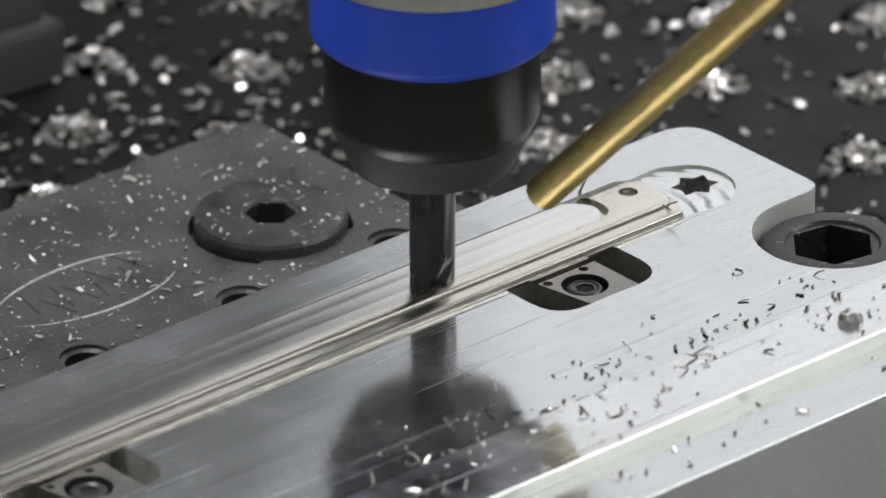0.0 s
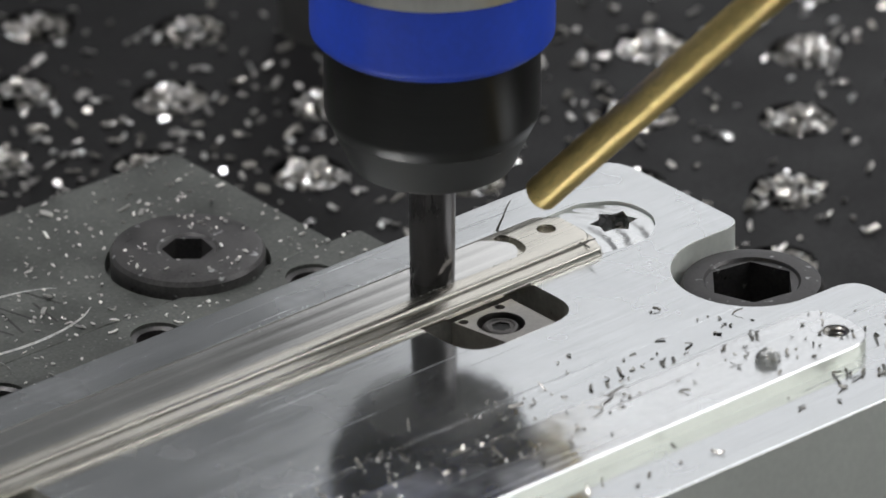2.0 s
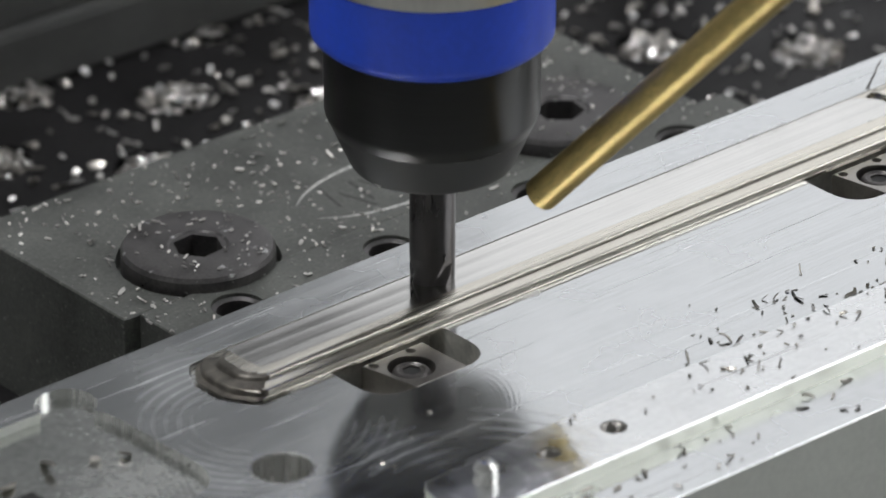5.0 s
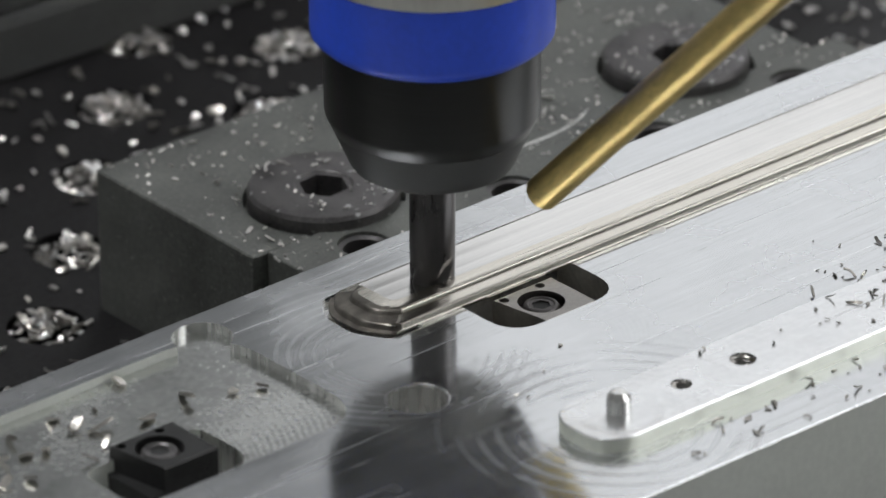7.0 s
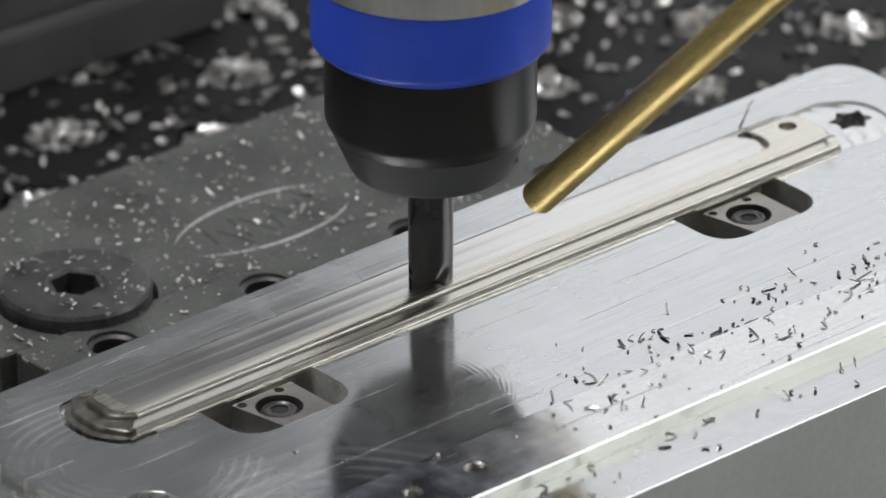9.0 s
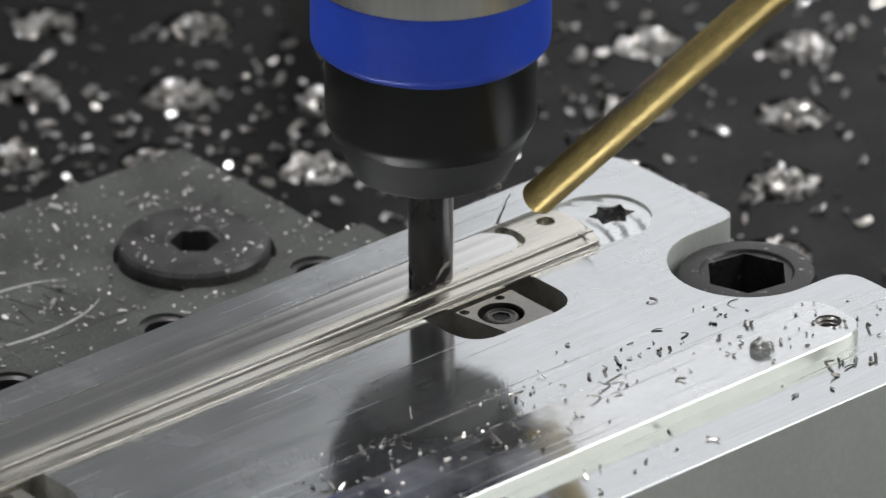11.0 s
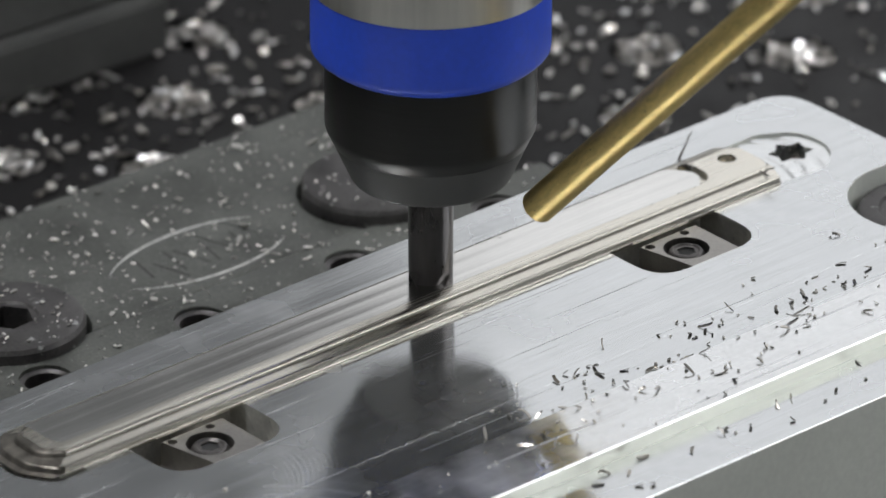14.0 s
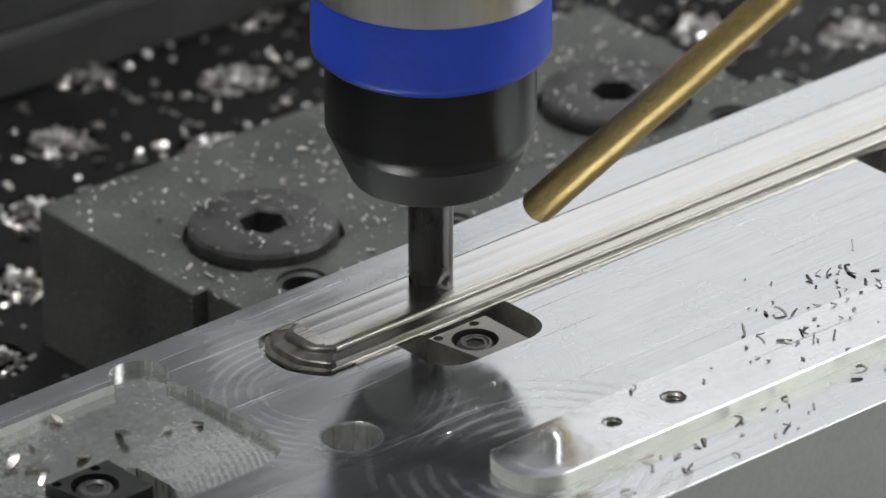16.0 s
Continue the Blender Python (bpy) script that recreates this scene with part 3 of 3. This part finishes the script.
def pan_screw(x, y, rz):
    t = thing("flat_head_screw", at(x, y, 0), "broad flat black screw head with hex socket in the vice block", "screw", "screws of the vice block")
    head = part("head", lathe([(0, -30), (6, -30), (6, -24), (14.1, -24), (14.2, -18.9), (13.7, -18.1), (12.9, -17.9), (5.6, -17.9), (5.2, -18.3), (0, -18.3)], 64), BLACK_STEEL, t)
    hexa = [Vector((4.75 * math.cos(k * math.pi / 3 + rz), 4.75 * math.sin(k * math.pi / 3 + rz))) for k in range(6)]
    carve(head, [prism(hexa, -26, -10)])
    # shade at the socket's bottom, added as a near-black plug
    part("socket_shade_plug", prism([p * 0.995 for p in hexa], -25.8, -23.5), PIT, head, "dark plug standing for the shade in the hex socket")
    RIDERS.append(t)


pan_screw(-22.4, 74.8, 0.35)
pan_screw(-108.5, 74.8, 0.1)


def far_block():
    t = thing("steel_block", at(-70, 201.0, -50, 0, 0, -2.3), "large dark grey steel block standing on the machine table", "steel block")
    part("body", box(-230, 92, 0, 120, 0, 12.5, 0.8), ANVIL, t)
    part("ledge", box(-230, 90, 4, 120, 12.6, 40, 0.8), ANVIL, t)
    RIDERS.append(t)
    t = thing("steel_post", at(97.5, 184, -50), "round grey steel post standing on the machine table", "post")
    part("shaft", lathe([(0, 0), (10.5, 0), (10.5, 90), (9.5, 91), (0, 91)], 48), POST, t)
    part("groove_ring", lathe([(10.4, 28), (10.9, 28.3), (10.9, 30.7), (10.4, 31)], 48, close=False), POST, t)
    RIDERS.append(t)


far_block()


# ---- spindle head ----
AXIS = Vector((0.027, 0.0167, 0.9995)).normalized()      # spindle axis


def head_pose():
    return Matrix.Translation(Vector((-40.78, 5.28, 1.52)) * MM) @ AXIS.to_track_quat("Z", "Y").to_matrix().to_4x4()


def spindle():
    t = thing("tool_holder", head_pose(), "black tool holder with a broad blue ring and steel collar", "tool holder")
    part("nose_cone", lathe([(12.62, 22.4), (13.3, 22.5), (14.0, 22.9), (14.5, 23.6), (17.45, 30.2)], 96, close=False), CONE, t, "dark satin nose cone")
    part("nose_face", lathe([(0, 22.55), (4.1, 22.55), (12.6, 22.4)], 96, close=False), CLAMP, t, "ground steel face round the cutter")
    part("barrel", lathe([(17.45, 30.22), (18.1, 31.6), (18.5, 32.4), (18.75, 33.3), (18.75, 46.0)], 96, close=False), HOLDER, t, "black satin barrel")
    part("blue_ring", lathe([(18.7, 45.9), (19.3, 46.3), (20.6, 47.4), (21.1, 48.0), (21.2, 48.7), (21.2, 59.95)], 96, close=False), BLUE, t, "matt blue ring")
    part("collar", lathe([(21.25, 60.0), (21.4, 60.15), (21.4, 69), (18.5, 70.5), (18.5, 74), (23, 75.5), (23, 84), (0, 84)], 96, close=False), COLLAR, t, "turned steel collar")
    HEAD.append(t)
    m = thing("end_mill", head_pose(), "dark carbide end mill turning in the holder", "milling cutter")
    part("shank", lathe([(4.02, 5.2), (4.02, 23.8), (0, 23.8)], 48), CARBIDE, m)
    bm = bmesh.new()
    seg, rows = 48, 10
    rings = []
    for k in range(rows + 1):
        z = 0.2 + 5.05 * k / rows
        ring = []
        for s in range(seg):
            a = 2 * math.pi * s / seg
            r = 3.98 - 0.42 * max(0.0, math.sin(4 * (a - z * 0.17))) ** 2 * min(1.0, (rows - k) / 3)
            ring.append(bm.verts.new((r * math.cos(a), r * math.sin(a), z)))
        rings.append(ring)
    for a, c in zip(rings, rings[1:]):
        for s in range(seg):
            bm.faces.new((a[s], a[(s + 1) % seg], c[(s + 1) % seg], c[s]))
    bm.faces.new(rings[0])
    part("cutting_end", bm, CARBIDE, m, "fluted cutting end")
    HEAD.append(m)
    q = thing("spindle_nose", head_pose(), "grey steel spindle nose above the tool holder", "spindle")
    part("nose", lathe([(0, 84.2), (27, 84.2), (30, 90), (30, 150), (40, 160), (40, 420), (0, 420)], 64), ANVIL, q)
    HEAD.append(q)


spindle()


def nozzle_pose():
    aim = Vector((0.1059, -0.6771, 0.7282)).normalized()
    return Matrix.Translation(Vector((-35.71, -18.33, 25.54)) * MM) @ aim.to_track_quat("Z", "Y").to_matrix().to_4x4()


def nozzle():
    t = thing("coolant_nozzle", nozzle_pose(), "worn brass coolant tube pointing at the cutter", "coolant nozzle")
    part("tube", lathe([(2.1, 8), (2.1, 0.2), (2.3, 0), (2.9, 0), (3.13, 0.25), (3.13, 150), (2.1, 150), (2.1, 8)], 48, close=False), BRASS, t)
    part("socket", lathe([(0, 150), (7, 150), (8, 152), (8, 220), (0, 220)], 32), ANVIL, t)
    HEAD.append(t)


nozzle()


# ---- swarf ----
def swarf(name, label, spots, mat, seed, size=(1.2, 3.2), curl=1.5, width=0.35):
    """spots: (x, y, z) in millimetres; one short curled sliver on each."""
    rnd = random.Random(seed)
    verts, faces = [], []
    for x, y, z in spots:
        ln = rnd.uniform(*size) * (1.5 if rnd.random() < 0.12 else 1.0)
        w = width * rnd.uniform(0.6, 1.5)
        bend = rnd.uniform(-curl, curl)
        seg = 4
        m = Euler((rnd.uniform(-0.7, 0.7), rnd.uniform(-0.5, 0.5), rnd.uniform(0, 6.283))).to_matrix()
        th = w * 0.35
        pts, a, p = [], -bend / 2, Vector((-ln / 2, 0, 0))
        for k in range(seg + 1):
            pts.append((p.copy(), a))
            p = p + Vector((math.cos(a), math.sin(a) * 0.6, math.sin(a) * 0.5)) * (ln / seg)
            a += bend / seg
        base = len(verts)
        ring = []
        for k, (p, a) in enumerate(pts):
            tw = w * (0.8 if k in (0, seg) else 1.0)
            sx, sy = -math.sin(a), math.cos(a)
            ring += [m @ (p + Vector((sx * tw / 2, sy * tw / 2, th / 2))), m @ (p + Vector((-sx * tw / 2, -sy * tw / 2, th / 2))),
                     m @ (p + Vector((-sx * tw / 2, -sy * tw / 2, -th / 2))), m @ (p + Vector((sx * tw / 2, sy * tw / 2, -th / 2)))]
        low = min(v.z for v in ring)
        verts += [((v.x + x) * MM, (v.y + y) * MM, (v.z - low + z) * MM) for v in ring]
        for k in range(seg):
            b = base + 4 * k
            for s in range(4):
                faces.append((b + s, b + (s + 1) % 4, b + 4 + (s + 1) % 4, b + 4 + s))
        faces += [(base + 3, base + 2, base + 1, base), tuple(base + 4 * seg + s for s in range(4))]
    me = bpy.data.meshes.new(name)
    me.from_pydata(verts, [], faces)
    me.materials.append(mat)
    ob = new(name, me)
    RIDERS.append(ob)
    return tagged(ob, label, "swarf", kind="stuff")


def plate_height(x, y):
    return 2.72 if (-157 < x < 20 and -61 < y < -46) else (-0.06 if (-149 < x and -45.2 < y < -33.8) else 0.02)


def plate_spots(n, seed):
    rnd, out = random.Random(seed), []
    while len(out) < n:
        u = rnd.random()
        if u < 0.42:
            k = rnd.randrange(11)
            x, y = rnd.gauss(-86 + 9.5 * k, 4.0), rnd.gauss(-41 - 6 * math.sin(k * 2.3), 2.6)
        elif u < 0.72:
            x, y = rnd.gauss(-46, 34), rnd.gauss(-50, 9)
        elif u < 0.84:
            x, y = rnd.uniform(5, 34), rnd.uniform(-72, -44)
        else:
            x, y = rnd.uniform(-160, 30), rnd.uniform(-72, -24)
        if not (-165 < x < 34 and -73 < y < -22):
            continue
        if (x - 26) ** 2 + (y + 24.7) ** 2 < 17 ** 2 or (x > 26 and -40 < y < -9):
            continue
        if (x + 151.3) ** 2 + (y + 54.4) ** 2 < 25 or (x + 99.8) ** 2 + (y + 25.1) ** 2 < 9:
            continue
        out.append((x, y, plate_height(x, y)))
    return out


ob = swarf("plate_swarf", "small dark curled metal chips scattered on the aluminium plate", plate_spots(90, 3), CHIP_DARK, 4, (0.9, 2.9), 1.6, 0.42)
ob.matrix_basis = at(0, 0, 0, 0, 0, YAW)
ob = swarf("plate_crumbs", "tiny grey metal crumbs scattered on the aluminium plate", plate_spots(70, 5), CHIP_DARK, 6, (0.25, 1.0), 1.0, 0.42)
ob.matrix_basis = at(0, 0, 0, 0, 0, YAW)
ob = swarf("plate_glints", "tiny bright metal flakes scattered on the aluminium plate", plate_spots(150, 7), CHIP_FINE, 17, (0.25, 0.9), 0.8, 0.4)
ob.matrix_basis = at(0, 0, 0, 0, 0, YAW)
rnd = random.Random(8)
ob = swarf("edge_swarf", "dark metal chips lying along the front edge of the plate",
           [(rnd.uniform(-150, 25), rnd.uniform(-73.5, -63.0), 0.02) for _ in range(34)], CHIP_DARK, 18, (0.7, 2.6), 1.8, 0.5)
ob.matrix_basis = at(0, 0, 0, 0, 0, YAW)
ob = swarf("pocket_swarf", "dark metal chips lying in the shallow pocket of the plate",
           [(rnd.uniform(-240, -184), rnd.uniform(-2, 17), -1.78) for _ in range(18)], CHIP_DARK, 9, (1.6, 3.4), 1.0, 1.2)
ob.matrix_basis = at(0, 0, 0, 0, 0, YAW)
ob = swarf("recess_chip", "dark crumpled chips stuck in the relief recess of the plate",
           [(20.5 + rnd.uniform(-3, 3), 5.8 + rnd.uniform(-2, 2), -2.9) for _ in range(7)], CHIP_DARK, 10, (1.4, 2.6), 2.5, 0.8)
ob.matrix_basis = at(0, 0, 0, 0, 0, YAW)


ob = swarf("bar_chip", "two thin dark chips stuck to the end of the bar", [(8.6, -1.6, 2.0), (7.2, -1.9, 1.96)], CHIP_DARK, 19, (2.0, 3.0), 1.2, 0.35)
ob.matrix_basis = at(0, 0, 0, 0, 0, YAW)


def block_spots(n, seed):
    r2, out = random.Random(seed), []
    while len(out) < n:
        x, y = r2.uniform(-132, 8), r2.uniform(34, 111)
        if y > 64.6 and x > 2.5:
            continue
        z = -20.95 if y > 64.6 else -20.75
        d = min(math.hypot(x - a, y - 74.8) for a in (-22.4, -108.5))
        if d < 12.5:
            z = -17.85
            if d < 5.2:
                continue
        elif d < 16:
            continue
        if min(math.hypot(x - a, y - 55.4) for a in (-9.0, -44.2, -79.4, -114.6)) < 5.5:
            continue
        out.append((x, y, z))
    return out


swarf("block_swarf", "fine bright swarf specks dusting the grey vice block", block_spots(820, 11), CHIP_FINE, 12, (0.25, 1.0), 0.8, 0.4)
swarf("block_chips", "larger pale metal chips lying on the grey vice block", block_spots(60, 13), CHIP_FINE, 14, (1.0, 2.2), 1.2, 0.6)


def table_spots(seed):
    r3, out = random.Random(seed), []
    turn = Matrix.Rotation(radians(45), 2)
    pitch = 22 * math.sqrt(2)
    centres = []
    for i in range(-16, 14):
        for j in range(-7, 16):
            c = turn @ Vector((i * pitch, j * pitch)) + Vector((140.5, 90.5))
            if -250 < c.x < 240 and 0 < c.y < 330:
                centres.append(c)
                if c.x > -140 and c.x < 10 and 25 < c.y < 112:
                    continue
                for _ in range(r3.randint(60, 95) if c.y > 190 else r3.randint(85, 130)):
                    a, q = r3.uniform(0, 6.283), 7.0 * math.sqrt(r3.random())
                    out.append((c.x + q * math.cos(a), c.y + q * math.sin(a) - 0.5, -51.6 + 2.2 * (1 - (q / 7.0) ** 2) + r3.uniform(-1.2, 0.6)))
    for _ in range(3000):
        x, y = r3.uniform(-250, 240), r3.uniform(0, 320)
        if -136 < x < 12 and 26 < y < 114:
            continue
        if min((x - c.x) ** 2 + (y - c.y) ** 2 for c in centres) < 60:
            continue
        if (y > 185 and r3.random() < 0.45) or (x > 30 and y > 120 and x < 90 and r3.random() < 0.3):
            continue
        out.append((x, y, -49.98))
    for _ in range(420):
        x, y = r3.gauss(35, 55), r3.gauss(150, 32)
        if (-137 < x < 12 and y < 114) or y > 215 or y < 60 or min((x - c.x) ** 2 + (y - c.y) ** 2 for c in centres) < 56:
            continue
        out.append((x, y, -49.98))
    return out


SPOTS = table_spots(21)
swarf("table_swarf", "bright aluminium chips heaped in the holes and strewn on the black table", [p for k, p in enumerate(SPOTS) if k % 4], CHIP, 22, (0.7, 2.7), 1.8, 0.95)
swarf("table_swarf_dark", "dull grey metal chips heaped in the holes of the black table", SPOTS[::4], CHIP_DARK, 23, (1.2, 3.2), 1.6, 1.1)


def hair_chip():
    bm = bmesh.new()
    prev = None
    for k in range(13):
        t = k / 12
        c = Vector((0.5 * math.sin(t * 5) + 1.8 * t * t, 0.4 * math.cos(t * 4) - 1.4 * t * t, 6.2 * t))
        w = 0.28 * (1 - 0.7 * t) + 0.05
        row = [bm.verts.new(c + Vector((w * math.cos(a), w * math.sin(a), 0))) for a in (0, 2.09, 4.19)]
        if prev:
            for s in range(3):
                bm.faces.new((prev[s], prev[(s + 1) % 3], row[(s + 1) % 3], row[s]))
        prev = row
    ob = tagged(part("curled_chip", bm, CHIP_DARK, None, "", on_plate(2.6, 15.8, 0.0)), "thin dark curled chip standing up beside the bar", "metal chip")
    RIDERS.append(ob)


hair_chip()


# ---- what moves ----
TABLE = [
    (0.0, 0.0, 0.0), (0.5, -14.71, -0.26), (1.0, -29.44, -0.53), (1.22, -36.2, -0.7), (1.3, -37.3, -0.9), (1.4, -37.3, -1.3), (1.5, -35.23, -1.46),
    (2.0, -20.4, -1.55), (2.5, -5.77, -1.54), (3.0, 9.06, -1.53), (3.5, 23.83, -1.56), (4.0, 38.49, -1.63), (4.5, 53.21, -1.68), (5.0, 67.93, -1.76),
    (5.2, 73.82, -1.76), (5.8, 91.5, -1.7), (6.3, 106.0, -1.6), (6.4, 107.2, -1.2), (6.7, 107.2, 2.0), (6.8, 105.8, 2.4),
    (7.3, 91.04, 2.45), (7.5, 85.0, 2.36), (7.6, 82.0, 2.0), (7.75, 77.4, 1.5), (8.0, 70.04, 1.43), (8.5, 55.52, 1.28), (9.0, 41.03, 1.13), (9.5, 26.49, 0.91), (10.0, 11.84, 0.78),
    (10.2, 5.95, 0.75), (10.8, -11.7, 0.6), (11.55, -33.7, 0.4), (11.66, -36.6, 0.2), (11.74, -37.2, -0.6), (11.83, -36.8, -1.4), (12.3, -23.4, -1.5), (12.5, -17.35, -1.46), (13.0, -2.72, -1.5),
    (13.14, 1.4, -1.5), (13.24, 1.9, -1.45), (13.5, 9.08, -1.43), (14.0, 23.67, -1.61), (14.5, 38.27, -1.67), (15.0, 53.1, -1.68), (15.5, 67.8, -1.69), (16.0, 82.61, -1.77),
]
PLUNGE = [(0.0, 0.0), (4.0, 0.0), (7.58, 0.0), (7.76, -0.55), (10.2, -0.55), (12.3, -0.8), (13.14, -0.8), (13.26, -2.25), (14.5, -2.25), (16.0, -2.25)]


def motions():
    for ob in RIDERS:
        rest = ob.matrix_basis.copy()
        walk(ob, [(t, Matrix.Translation((dx * MM, dy * MM, 0)) @ rest) for t, dx, dy in TABLE])
    for ob in HEAD:
        rest = ob.matrix_basis.copy()
        walk(ob, [(t, Matrix.Translation(AXIS * d * MM) @ rest) for t, d in PLUNGE])


motions()
